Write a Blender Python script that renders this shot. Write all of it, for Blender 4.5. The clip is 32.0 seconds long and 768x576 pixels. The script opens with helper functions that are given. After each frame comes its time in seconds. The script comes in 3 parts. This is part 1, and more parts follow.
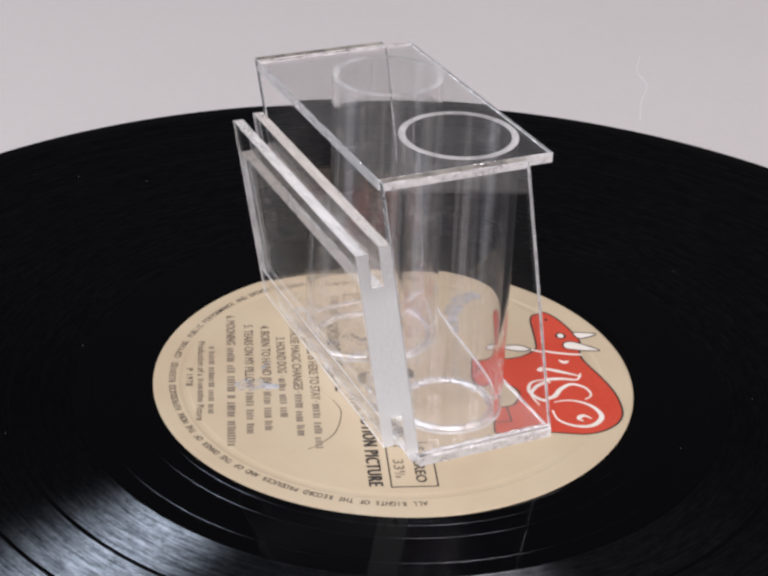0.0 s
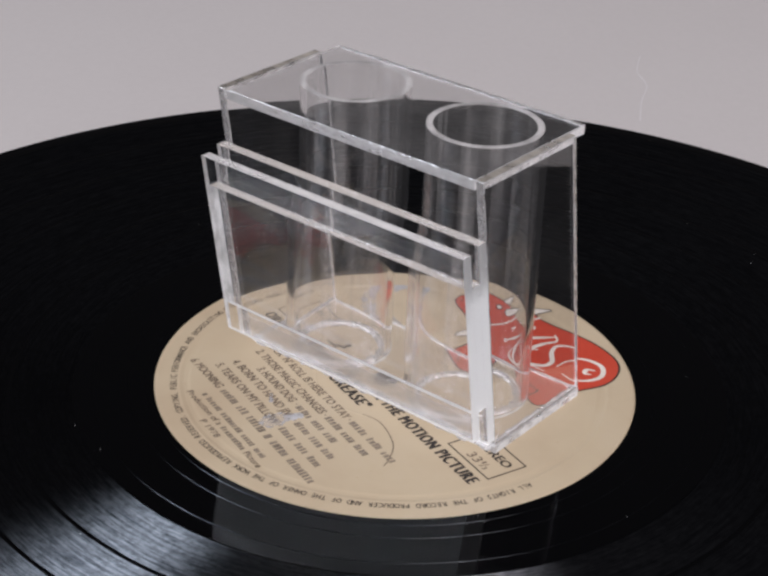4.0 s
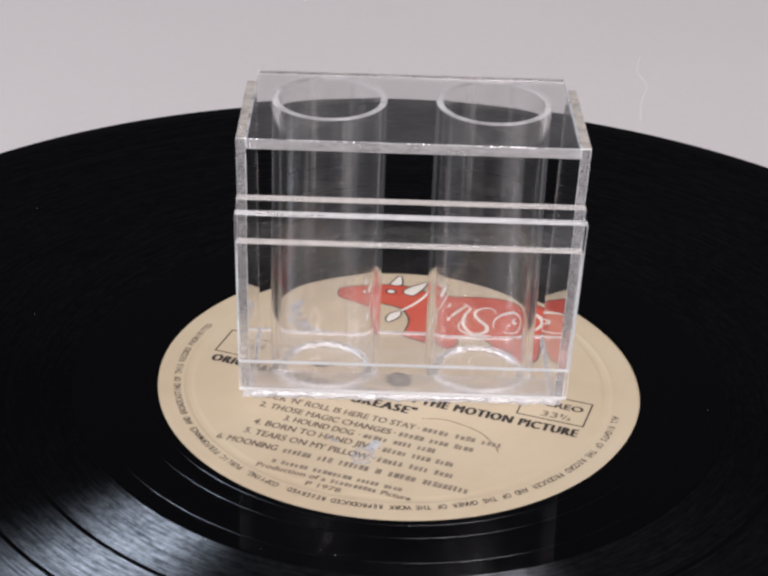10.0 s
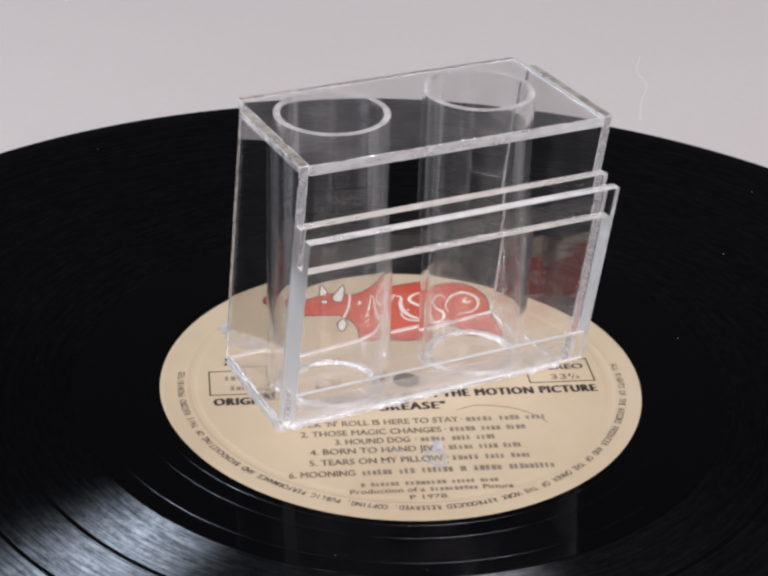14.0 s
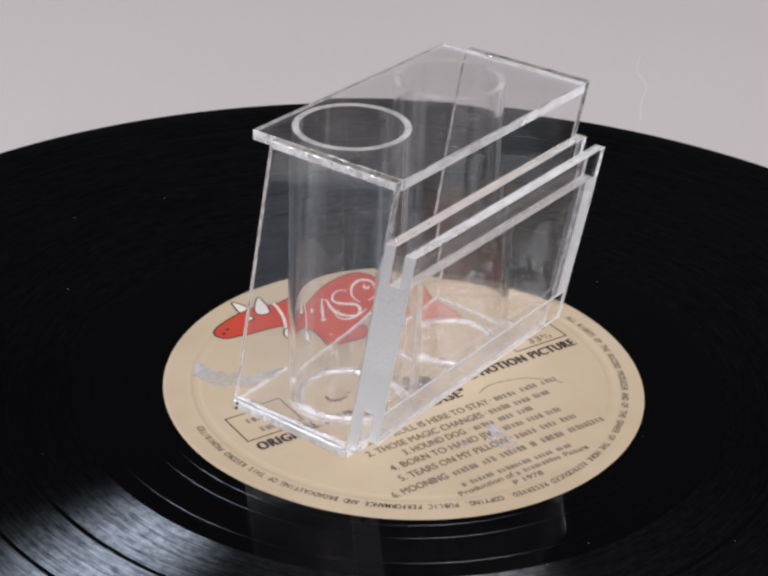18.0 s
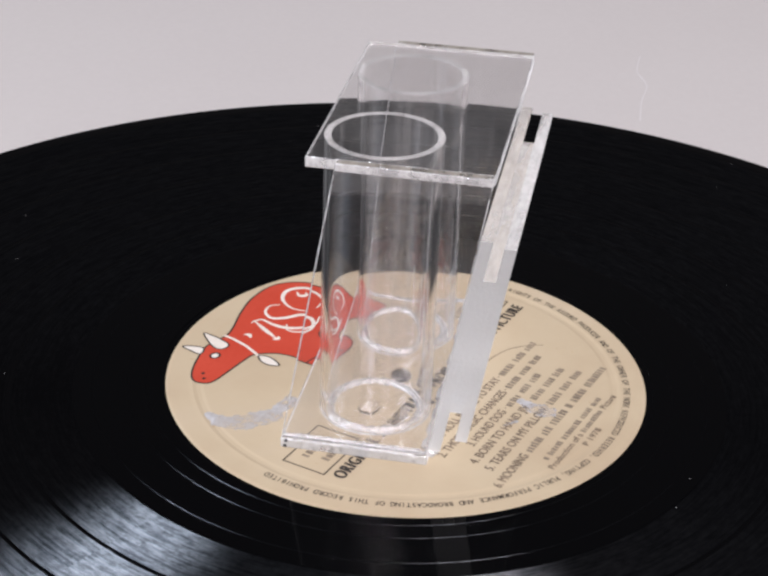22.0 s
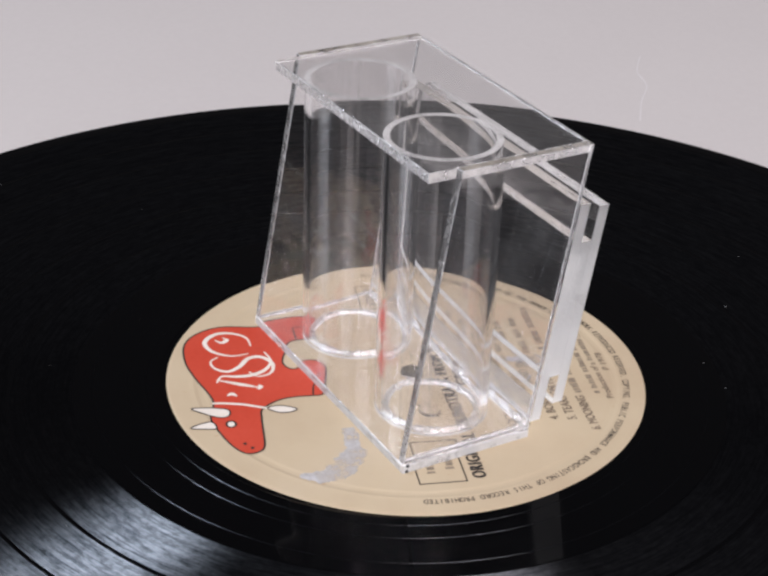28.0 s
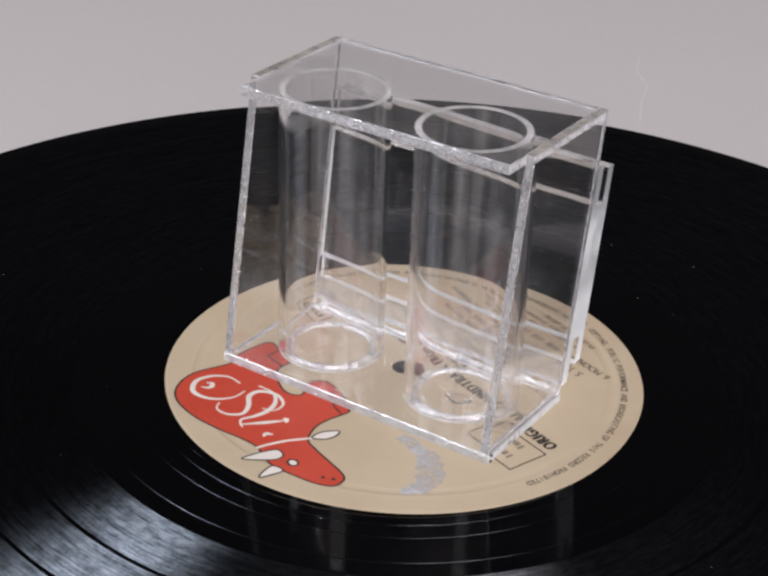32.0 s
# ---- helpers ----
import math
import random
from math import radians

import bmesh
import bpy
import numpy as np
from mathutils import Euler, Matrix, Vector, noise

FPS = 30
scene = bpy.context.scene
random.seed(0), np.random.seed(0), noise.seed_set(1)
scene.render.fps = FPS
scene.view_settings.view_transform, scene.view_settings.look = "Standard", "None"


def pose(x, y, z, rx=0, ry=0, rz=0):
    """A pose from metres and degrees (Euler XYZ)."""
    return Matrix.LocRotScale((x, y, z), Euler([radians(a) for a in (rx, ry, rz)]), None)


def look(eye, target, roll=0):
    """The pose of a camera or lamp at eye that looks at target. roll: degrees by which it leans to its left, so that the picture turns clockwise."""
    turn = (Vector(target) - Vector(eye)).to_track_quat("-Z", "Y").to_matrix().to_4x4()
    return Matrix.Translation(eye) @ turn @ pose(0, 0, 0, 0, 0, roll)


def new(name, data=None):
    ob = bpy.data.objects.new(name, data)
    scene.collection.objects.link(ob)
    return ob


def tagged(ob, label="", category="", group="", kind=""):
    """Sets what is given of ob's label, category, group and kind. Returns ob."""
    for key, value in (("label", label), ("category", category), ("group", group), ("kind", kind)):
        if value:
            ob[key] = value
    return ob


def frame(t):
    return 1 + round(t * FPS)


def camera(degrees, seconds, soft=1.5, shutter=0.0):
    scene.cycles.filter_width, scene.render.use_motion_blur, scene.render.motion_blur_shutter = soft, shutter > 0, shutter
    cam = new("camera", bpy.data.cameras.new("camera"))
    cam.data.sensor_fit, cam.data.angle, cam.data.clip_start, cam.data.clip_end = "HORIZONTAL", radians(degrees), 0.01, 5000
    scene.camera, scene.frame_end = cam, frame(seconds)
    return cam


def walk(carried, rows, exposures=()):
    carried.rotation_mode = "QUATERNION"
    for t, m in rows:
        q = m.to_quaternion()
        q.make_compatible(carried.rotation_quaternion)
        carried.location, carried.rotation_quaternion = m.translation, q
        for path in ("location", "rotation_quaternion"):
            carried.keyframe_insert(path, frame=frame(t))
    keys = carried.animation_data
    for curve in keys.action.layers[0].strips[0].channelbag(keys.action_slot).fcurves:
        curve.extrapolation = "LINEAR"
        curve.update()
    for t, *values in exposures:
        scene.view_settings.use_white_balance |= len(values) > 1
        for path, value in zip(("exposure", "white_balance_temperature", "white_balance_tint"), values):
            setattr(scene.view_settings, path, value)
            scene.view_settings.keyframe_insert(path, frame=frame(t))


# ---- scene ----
from mathutils.geometry import tessellate_polygon

MM = 0.001
SPIN = [(0.0, -94.64), (4.0, -68.34), (8.0, -41.99), (12.0, -15.85), (16.0, 10.82), (20.0, 37.75), (24.0, 63.8), (28.0, 90.55), (32.0, 117.0)]

# ---- camera: it stands still ----
cam = camera(26.0, 32.0, soft=2.7)
EYE = Vector((0.0, -0.29744, 0.18149))
VIEW = look(EYE, EYE + Vector((-0.011683, 0.879137, -0.476426)), 2.012)
walk(cam, [(0.0, VIEW), (32.0, VIEW)], exposures=[(0.0, 0.11), (1.0, 0.11), (3.0, -0.15), (4.5, -0.26), (6.0, -0.26), (8.0, -0.07), (10.0, 0.07), (13.0, 0.12),
                                                      (17.0, -0.04), (19.0, -0.01), (21.0, 0.11), (23.0, 0.21), (25.0, 0.21), (28.0, 0.09), (30.0, -0.03), (32.0, -0.19)])
scene.cycles.max_bounces = 26
scene.cycles.transmission_bounces = 26
scene.cycles.glossy_bounces = 8
scene.cycles.transparent_max_bounces = 16
scene.cycles.caustics_refractive = False
scene.cycles.caustics_reflective = False

# ---- world and lights ----
world = bpy.data.worlds.new("world")
scene.world = world
world.use_nodes = True
world.node_tree.nodes["Background"].inputs[0].default_value = (0.6, 0.65, 0.75, 1)
world.node_tree.nodes["Background"].inputs[1].default_value = 0.1


def area_lamp(name, eye, target, sx, sy, watts, colour):
    data = bpy.data.lights.new(name, "AREA")
    data.shape, data.size, data.size_y, data.energy, data.color = "RECTANGLE", sx, sy, watts, colour
    ob = new(name, data)
    ob.matrix_world = look(eye, target)
    return ob


# daylight in the west window opening, and an added fill in an unseen south one: (middle along the wall, middle height,
# width, height)
WEST_X, SOUTH_Y = -2.02, -1.78
WEST_WINDOW = (-0.56, 1.076, 1.03, 0.872)
SOUTH_FILL = (0.93, 1.40, 1.36, 1.21)
area_lamp("window_light", (WEST_X - 0.01, WEST_WINDOW[0], WEST_WINDOW[1]), (0, WEST_WINDOW[0], WEST_WINDOW[1]), WEST_WINDOW[2], WEST_WINDOW[3], 77, (0.84, 0.90, 1.0))
area_lamp("south_fill_light", (SOUTH_FILL[0], SOUTH_Y - 0.01, SOUTH_FILL[1]), (SOUTH_FILL[0], 0, SOUTH_FILL[1]), SOUTH_FILL[2], SOUTH_FILL[3], 95, (1.0, 0.936, 0.965))


# ---- materials ----
def material(name):
    m = bpy.data.materials.new(name)
    m.use_nodes = True
    nt = m.node_tree
    nt.nodes.clear()
    out = nt.nodes.new("ShaderNodeOutputMaterial")
    return m, nt, out


def node(nt, kind, **inputs):
    n = nt.nodes.new("ShaderNode" + kind)
    for k, v in inputs.items():
        n.inputs[k.replace("_", " ")].default_value = v
    return n


def ramp(nt, fac, stops):
    n = nt.nodes.new("ShaderNodeValToRGB")
    e = n.color_ramp.elements
    while len(e) < len(stops):
        e.new(0.5)
    for el, (pos, col) in zip(e, stops):
        el.position = pos
        el.color = col if len(col) == 4 else (*col, 1)
    nt.links.new(fac, n.inputs[0])
    return n


def noise_tex(nt, vector, scale, detail=4.0, rough=0.55):
    n = node(nt, "TexNoise", Scale=scale, Detail=detail, Roughness=rough)
    nt.links.new(vector, n.inputs["Vector"])
    return n.outputs["Fac"]


def bump(nt, height, strength, distance):
    b = node(nt, "Bump", Strength=strength, Distance=distance)
    nt.links.new(height, b.inputs["Height"])
    return b.outputs["Normal"]


def painted(name, a, b, scale, rough, relief=0.0, fine=900.0, shine=0.5):
    """An opaque surface with two scales of variation."""
    m, nt, out = material(name)
    co = nt.nodes.new("ShaderNodeTexCoord").outputs["Object"]
    f = noise_tex(nt, co, scale)
    g = noise_tex(nt, co, fine, 2.0)
    mix = nt.nodes.new("ShaderNodeMath")
    mix.operation = "MULTIPLY_ADD"
    nt.links.new(g, mix.inputs[0])
    mix.inputs[1].default_value = 0.35
    nt.links.new(f, mix.inputs[2])
    col = ramp(nt, mix.outputs[0], [(0.38, a), (0.95, b)])
    p = node(nt, "BsdfPrincipled", Roughness=rough)
    p.inputs["Specular IOR Level"].default_value = shine
    nt.links.new(col.outputs[0], p.inputs["Base Color"])
    if relief:
        nt.links.new(bump(nt, g, 0.5, relief), p.inputs["Normal"])
    nt.links.new(p.outputs[0], out.inputs[0])
    return m


WALL_LEAN = 0.9


def vinyl(name, grooved):
    m, nt, out = material(name)
    co = nt.nodes.new("ShaderNodeTexCoord").outputs["Object"]
    sep = nt.nodes.new("ShaderNodeSeparateXYZ")
    nt.links.new(co, sep.inputs[0])
    flat = nt.nodes.new("ShaderNodeCombineXYZ")
    nt.links.new(sep.outputs[0], flat.inputs[0])
    nt.links.new(sep.outputs[1], flat.inputs[1])
    ln = nt.nodes.new("ShaderNodeVectorMath")
    ln.operation = "LENGTH"
    nt.links.new(flat.outputs[0], ln.inputs[0])
    ring = nt.nodes.new("ShaderNodeCombineXYZ")
    nt.links.new(ln.outputs["Value"], ring.inputs[0])
    around = nt.nodes.new("ShaderNodeMath")
    around.operation = "ARCTAN2"
    nt.links.new(sep.outputs[1], around.inputs[0])
    nt.links.new(sep.outputs[0], around.inputs[1])
    scaled = nt.nodes.new("ShaderNodeMath")
    scaled.operation = "MULTIPLY"
    nt.links.new(around.outputs[0], scaled.inputs[0])
    scaled.inputs[1].default_value = 0.004
    nt.links.new(scaled.outputs[0], ring.inputs[1])
    rings = noise_tex(nt, ring.outputs[0], 1500.0, 5.0, 0.7)
    bands = noise_tex(nt, ring.outputs[0], 160.0, 3.0, 0.6)
    dust = noise_tex(nt, co, 60.0, 6.0, 0.65)
    if not grooved:
        p = node(nt, "BsdfPrincipled", IOR=1.5)
        p.inputs["Base Color"].default_value = (0.0018, 0.0018, 0.0021, 1)
        p.inputs["Specular IOR Level"].default_value = 0.06
        r = ramp(nt, dust, [(0.35, (0.04, 0.04, 0.04)), (0.75, (0.1, 0.1, 0.1))])
        nt.links.new(r.outputs[0], p.inputs["Roughness"])
        nt.links.new(p.outputs[0], out.inputs[0])
        return m
    dif = node(nt, "BsdfDiffuse")
    dif.inputs["Color"].default_value = (0.0018, 0.0018, 0.0021, 1)
    tan = nt.nodes.new("ShaderNodeTangent")
    tan.direction_type, tan.axis = "RADIAL", "Z"
    tone = ramp(nt, rings, [(0.34, (0.19, 0.21, 0.25)), (0.62, (0.84, 0.89, 0.98))])
    turn = nt.nodes.new("ShaderNodeMath")
    turn.operation = "MULTIPLY"
    nt.links.new(around.outputs[0], turn.inputs[0])
    turn.inputs[1].default_value = 0.035
    arc = nt.nodes.new("ShaderNodeCombineXYZ")
    nt.links.new(ln.outputs["Value"], arc.inputs[0])
    nt.links.new(turn.outputs[0], arc.inputs[1])
    flecks = ramp(nt, noise_tex(nt, arc.outputs[0], 700.0, 4.0, 0.75), [(0.32, (0.36, 0.36, 0.36)), (0.6, (1, 1, 1))])
    shade = nt.nodes.new("ShaderNodeMix")
    shade.data_type, shade.blend_type = "RGBA", "MULTIPLY"
    shade.inputs[0].default_value = 1.0
    nt.links.new(tone.outputs[0], shade.inputs[6])
    nt.links.new(flecks.outputs[0], shade.inputs[7])
    # the two walls of the groove lean out and in by about 45 degrees
    out_way = nt.nodes.new("ShaderNodeVectorMath")
    out_way.operation = "NORMALIZE"
    nt.links.new(flat.outputs[0], out_way.inputs[0])
    turned = nt.nodes.new("ShaderNodeVectorTransform")
    turned.vector_type, turned.convert_from, turned.convert_to = "VECTOR", "OBJECT", "WORLD"
    nt.links.new(out_way.outputs[0], turned.inputs[0])
    walls = []
    for lean in (WALL_LEAN, -WALL_LEAN):
        tip = nt.nodes.new("ShaderNodeVectorMath")
        tip.operation = "MULTIPLY_ADD"
        nt.links.new(turned.outputs[0], tip.inputs[0])
        tip.inputs[1].default_value = (lean, lean, lean)
        tip.inputs[2].default_value = (0, 0, 1)
        unit = nt.nodes.new("ShaderNodeVectorMath")
        unit.operation = "NORMALIZE"
        nt.links.new(tip.outputs[0], unit.inputs[0])
        gloss = node(nt, "BsdfAnisotropic", Roughness=0.4, Anisotropy=0.55)
        gloss.distribution = "BECKMANN"
        nt.links.new(tan.outputs[0], gloss.inputs["Tangent"])
        nt.links.new(unit.outputs[0], gloss.inputs["Normal"])
        nt.links.new(shade.outputs[2], gloss.inputs["Color"])
        walls.append(gloss)
    pair = nt.nodes.new("ShaderNodeMixShader")
    pair.inputs[0].default_value = 0.001
    nt.links.new(walls[0].outputs[0], pair.inputs[1])
    nt.links.new(walls[1].outputs[0], pair.inputs[2])
    level = ramp(nt, bands, [(0.3, (0.8, 0.8, 0.8)), (0.7, (1, 1, 1))])
    mul = nt.nodes.new("ShaderNodeMath")
    mul.operation = "MULTIPLY"
    mul.inputs[0].default_value = 0.1
    nt.links.new(level.outputs[0], mul.inputs[1])
    mix = nt.nodes.new("ShaderNodeMixShader")
    nt.links.new(mul.outputs[0], mix.inputs[0])
    nt.links.new(dif.outputs[0], mix.inputs[1])
    nt.links.new(pair.outputs[0], mix.inputs[2])
    # the flat land between the grooves mirrors a little
    land = node(nt, "BsdfAnisotropic", Roughness=0.2, Anisotropy=0.5)
    land.inputs["Color"].default_value = (1, 1, 1, 1)
    nt.links.new(tan.outputs[0], land.inputs["Tangent"])
    lobes = nt.nodes.new("ShaderNodeMixShader")
    lobes.inputs[0].default_value = 0.005
    nt.links.new(mix.outputs[0], lobes.inputs[1])
    nt.links.new(land.outputs[0], lobes.inputs[2])
    nt.links.new(lobes.outputs[0], out.inputs[0])
    return m


def acrylic(name, haze, rough=0.0, tint=(0.991, 0.987, 0.987), grain=0.0, grain_scale=400.0, sparkle=0.0, reflection_streaks=False, mottle=0.0, saw=1.0, low=0.6, through_share=0.5, ior=1.49, clear_above=0.0, coat=(0.9, 0.875, 0.86)):
    """Clear sheet plastic with a little surface haze; with grain, a sawn or glued face; sparkle, and extra haze on cut
    faces, stand in for light caught inside the edge.
    """
    m, nt, out = material(name)
    co = nt.nodes.new("ShaderNodeTexCoord").outputs["Object"]
    glass = node(nt, "BsdfGlass", Roughness=rough, IOR=ior)
    glass.inputs["Color"].default_value = (*tint, 1)
    dif = node(nt, "BsdfDiffuse", Roughness=0.5)
    dif.inputs["Color"].default_value = (*coat, 1)
    tr = node(nt, "BsdfTranslucent")
    tr.inputs["Color"].default_value = (*coat, 1)
    both = nt.nodes.new("ShaderNodeMixShader")
    nt.links.new(dif.outputs[0], both.inputs[1])
    nt.links.new(tr.outputs[0], both.inputs[2])
    both.inputs[0].default_value = through_share
    mix = nt.nodes.new("ShaderNodeMixShader")
    nt.links.new(glass.outputs[0], mix.inputs[1])
    nt.links.new(both.outputs[0], mix.inputs[2])
    # pale upright lines: scratches, and a tube's inner reflections painted in
    if reflection_streaks:
        mp = nt.nodes.new("ShaderNodeMapping")
        mp.inputs["Scale"].default_value = (1.0, 1.0, 0.02)
        nt.links.new(co, mp.inputs["Vector"])
        smear = noise_tex(nt, mp.outputs[0], 260.0, 3.0, 0.6)
        h = ramp(nt, smear, [(0.4, (haze * 0.5,) * 3), (0.58, (haze,) * 3), (0.68, (haze * 13.0,) * 3)])
    elif mottle:
        mp = nt.nodes.new("ShaderNodeMapping")
        mp.inputs["Scale"].default_value = (saw, 1.0, 1.0)
        nt.links.new(co, mp.inputs["Vector"])
        smear = noise_tex(nt, mp.outputs[0], mottle, 3.0, 0.6)
        h = ramp(nt, smear, [(0.32, (haze * low,) * 3), (0.5, (haze,) * 3), (0.7, (min(haze * 1.5, 0.96),) * 3)])
    else:
        smear = noise_tex(nt, co, 70.0, 5.0, 0.7)
        h = ramp(nt, smear, [(0.3, (haze * 0.45,) * 3), (0.75, (min(haze * 1.7, 1.0),) * 3)])
    if clear_above:
        sep = nt.nodes.new("ShaderNodeSeparateXYZ")
        nt.links.new(co, sep.inputs[0])
        wave = node(nt, "MapRange")
        nt.links.new(noise_tex(nt, co, 220.0, 3.0, 0.6), wave.inputs["Value"])
        wave.inputs["To Min"].default_value, wave.inputs["To Max"].default_value = -0.004, 0.004
        edge = nt.nodes.new("ShaderNodeMath")
        edge.operation = "ADD"
        nt.links.new(sep.outputs[2], edge.inputs[0])
        nt.links.new(wave.outputs[0], edge.inputs[1])
        fade = node(nt, "MapRange")
        nt.links.new(edge.outputs[0], fade.inputs["Value"])
        fade.inputs["From Min"].default_value, fade.inputs["From Max"].default_value = clear_above - 0.004, clear_above + 0.002
        fade.inputs["To Min"].default_value, fade.inputs["To Max"].default_value = 1.0, 0.2
        less = nt.nodes.new("ShaderNodeMath")
        less.operation = "MULTIPLY"
        nt.links.new(h.outputs[0], less.inputs[0])
        nt.links.new(fade.outputs[0], less.inputs[1])
        nt.links.new(less.outputs[0], mix.inputs[0])
    else:
        nt.links.new(h.outputs[0], mix.inputs[0])
    last = mix
    faces = [glass, dif]
    if sparkle:
        gl = node(nt, "BsdfGlossy", Roughness=0.22)
        gl.inputs["Color"].default_value = (0.95, 0.95, 0.97, 1)
        faces.append(gl)
        last = nt.nodes.new("ShaderNodeMixShader")
        last.inputs[0].default_value = sparkle
        nt.links.new(mix.outputs[0], last.inputs[1])
        nt.links.new(gl.outputs[0], last.inputs[2])
    if grain:
        n = bump(nt, noise_tex(nt, co, grain_scale, 4.0, 0.7), 0.9, grain)
        for sh in faces:
            nt.links.new(n, sh.inputs["Normal"])
    nt.links.new(last.outputs[0], out.inputs[0])
    return m


def weld(name):
    """Two sheets joined by solvent: no boundary to be seen but a few cloudy patches."""
    m, nt, out = material(name)
    co = nt.nodes.new("ShaderNodeTexCoord").outputs["Object"]
    clear = node(nt, "BsdfTransparent")
    dif = node(nt, "BsdfDiffuse")
    dif.inputs["Color"].default_value = (0.9, 0.88, 0.87, 1)
    h = ramp(nt, noise_tex(nt, co, 90.0, 5.0, 0.65), [(0.45, (0.001, 0.001, 0.001)), (0.8, (0.014, 0.014, 0.014))])
    mix = nt.nodes.new("ShaderNodeMixShader")
    nt.links.new(h.outputs[0], mix.inputs[0])
    nt.links.new(clear.outputs[0], mix.inputs[1])
    nt.links.new(dif.outputs[0], mix.inputs[2])
    nt.links.new(mix.outputs[0], out.inputs[0])
    return m


def paper(name):
    m, nt, out = material(name)
    co = nt.nodes.new("ShaderNodeTexCoord").outputs["Object"]
    stain = noise_tex(nt, co, 28.0, 5.0, 0.6)
    grain = noise_tex(nt, co, 1800.0, 3.0, 0.6)
    col = ramp(nt, stain, [(0.28, (0.458, 0.349, 0.237)), (0.55, (0.519, 0.416, 0.288)), (0.8, (0.54, 0.441, 0.323))])
    spots = ramp(nt, noise_tex(nt, co, 420.0, 2.0, 0.5), [(0.2, (0.78, 0.62, 0.46)), (0.27, (1, 1, 1))])
    mul = nt.nodes.new("ShaderNodeMix")
    mul.data_type, mul.blend_type = "RGBA", "MULTIPLY"
    mul.inputs[0].default_value = 0.8
    nt.links.new(col.outputs[0], mul.inputs[6])
    nt.links.new(spots.outputs[0], mul.inputs[7])
    p = node(nt, "BsdfPrincipled", Roughness=0.55)
    p.inputs["Specular IOR Level"].default_value = 0.3
    nt.links.new(mul.outputs[2], p.inputs["Base Color"])
    nt.links.new(bump(nt, grain, 0.25, 0.00004), p.inputs["Normal"])
    nt.links.new(p.outputs[0], out.inputs[0])
    return m


M_TABLE = painted("white_laminate", (0.53, 0.49, 0.478), (0.59, 0.55, 0.535), 3.0, 0.55, 0.00002, 500.0)
M_WALL = painted("wall_paint", (0.055, 0.052, 0.052), (0.08, 0.077, 0.077), 2.0, 0.8)
M_FLOOR = painted("floor_boards", (0.07, 0.05, 0.04), (0.12, 0.09, 0.07), 4.0, 0.6)
M_GROOVE = vinyl("vinyl_grooved", True)
M_SMOOTH = vinyl("vinyl_smooth", False)
M_PAPER = paper("label_paper")
M_INK = painted("black_ink", (0.02, 0.017, 0.015), (0.06, 0.05, 0.045), 500.0, 0.6, shine=0.12)
M_INK_PALE = painted("worn_ink", (0.085, 0.065, 0.05), (0.25, 0.19, 0.14), 400.0, 0.6, shine=0.12)
M_INK_FAINT = painted("faint_ink", (0.11, 0.085, 0.065), (0.30, 0.235, 0.17), 500.0, 0.6)
M_RED = painted("red_ink", (0.46, 0.05, 0.027), (0.55, 0.078, 0.047), 60.0, 0.5, shine=0.2)
M_WHITE_INK = painted("white_ink", (0.66, 0.58, 0.50), (0.80, 0.74, 0.68), 150.0, 0.55)


def worn(name, colour):
    """A thin uneven smudge that lets the paper show through."""
    m, nt, out = material(name)
    co = nt.nodes.new("ShaderNodeTexCoord").outputs["Object"]
    f = noise_tex(nt, co, 170.0, 6.0, 0.6)
    cover = ramp(nt, f, [(0.34, (0.05, 0.05, 0.05)), (0.6, (0.9, 0.9, 0.9))])
    p = node(nt, "BsdfPrincipled", Roughness=0.6)
    p.inputs["Base Color"].default_value = (*colour, 1)
    clear = nt.nodes.new("ShaderNodeBsdfTransparent")
    mix = nt.nodes.new("ShaderNodeMixShader")
    nt.links.new(cover.outputs[0], mix.inputs[0])
    nt.links.new(clear.outputs[0], mix.inputs[1])
    nt.links.new(p.outputs[0], mix.inputs[2])
    nt.links.new(mix.outputs[0], out.inputs[0])
    return m


M_TORN = worn("grey_scuff", (0.54, 0.53, 0.55))
M_CLEAR = acrylic("clear_acrylic", 0.005)
M_TUBE = acrylic("reflection_streaked_acrylic", 0.0085, 0.02, reflection_streaks=True)
M_POLISHED = acrylic("smooth_cut_acrylic_edge", 0.27, 0.12, grain=0.0003, grain_scale=500.0, sparkle=0.05, mottle=420.0, low=0.2, through_share=0.7)
M_SMEAR = acrylic("smeared_dried_glue", 0.16, 0.15, mottle=180.0, saw=0.35, low=0.3, through_share=0.6)
M_RIM = acrylic("frosted_tube_rim", 0.56, 0.25, grain=0.0003, grain_scale=900.0, sparkle=0.1, mottle=130.0, low=0.4, through_share=0.3)
# besides real haze, this veil stands in for the room reflected in the plate
M_TOP = acrylic("hazy_reflection_top", 0.036)
M_BASE = acrylic("smeared_acrylic", 0.055, mottle=160.0, saw=0.3, low=0.35)
M_SAWN = acrylic("sawn_acrylic_edge", 0.5, 0.16, grain=0.0005, grain_scale=600.0, sparkle=0.14, mottle=270.0, saw=0.3, low=0.2, through_share=0.3)
M_PLATE_EDGE = acrylic("cut_plate_edge", 0.5, 0.06, grain=0.0003, grain_scale=500.0, sparkle=0.16, mottle=240.0, saw=0.35, low=0.15, through_share=0.65)
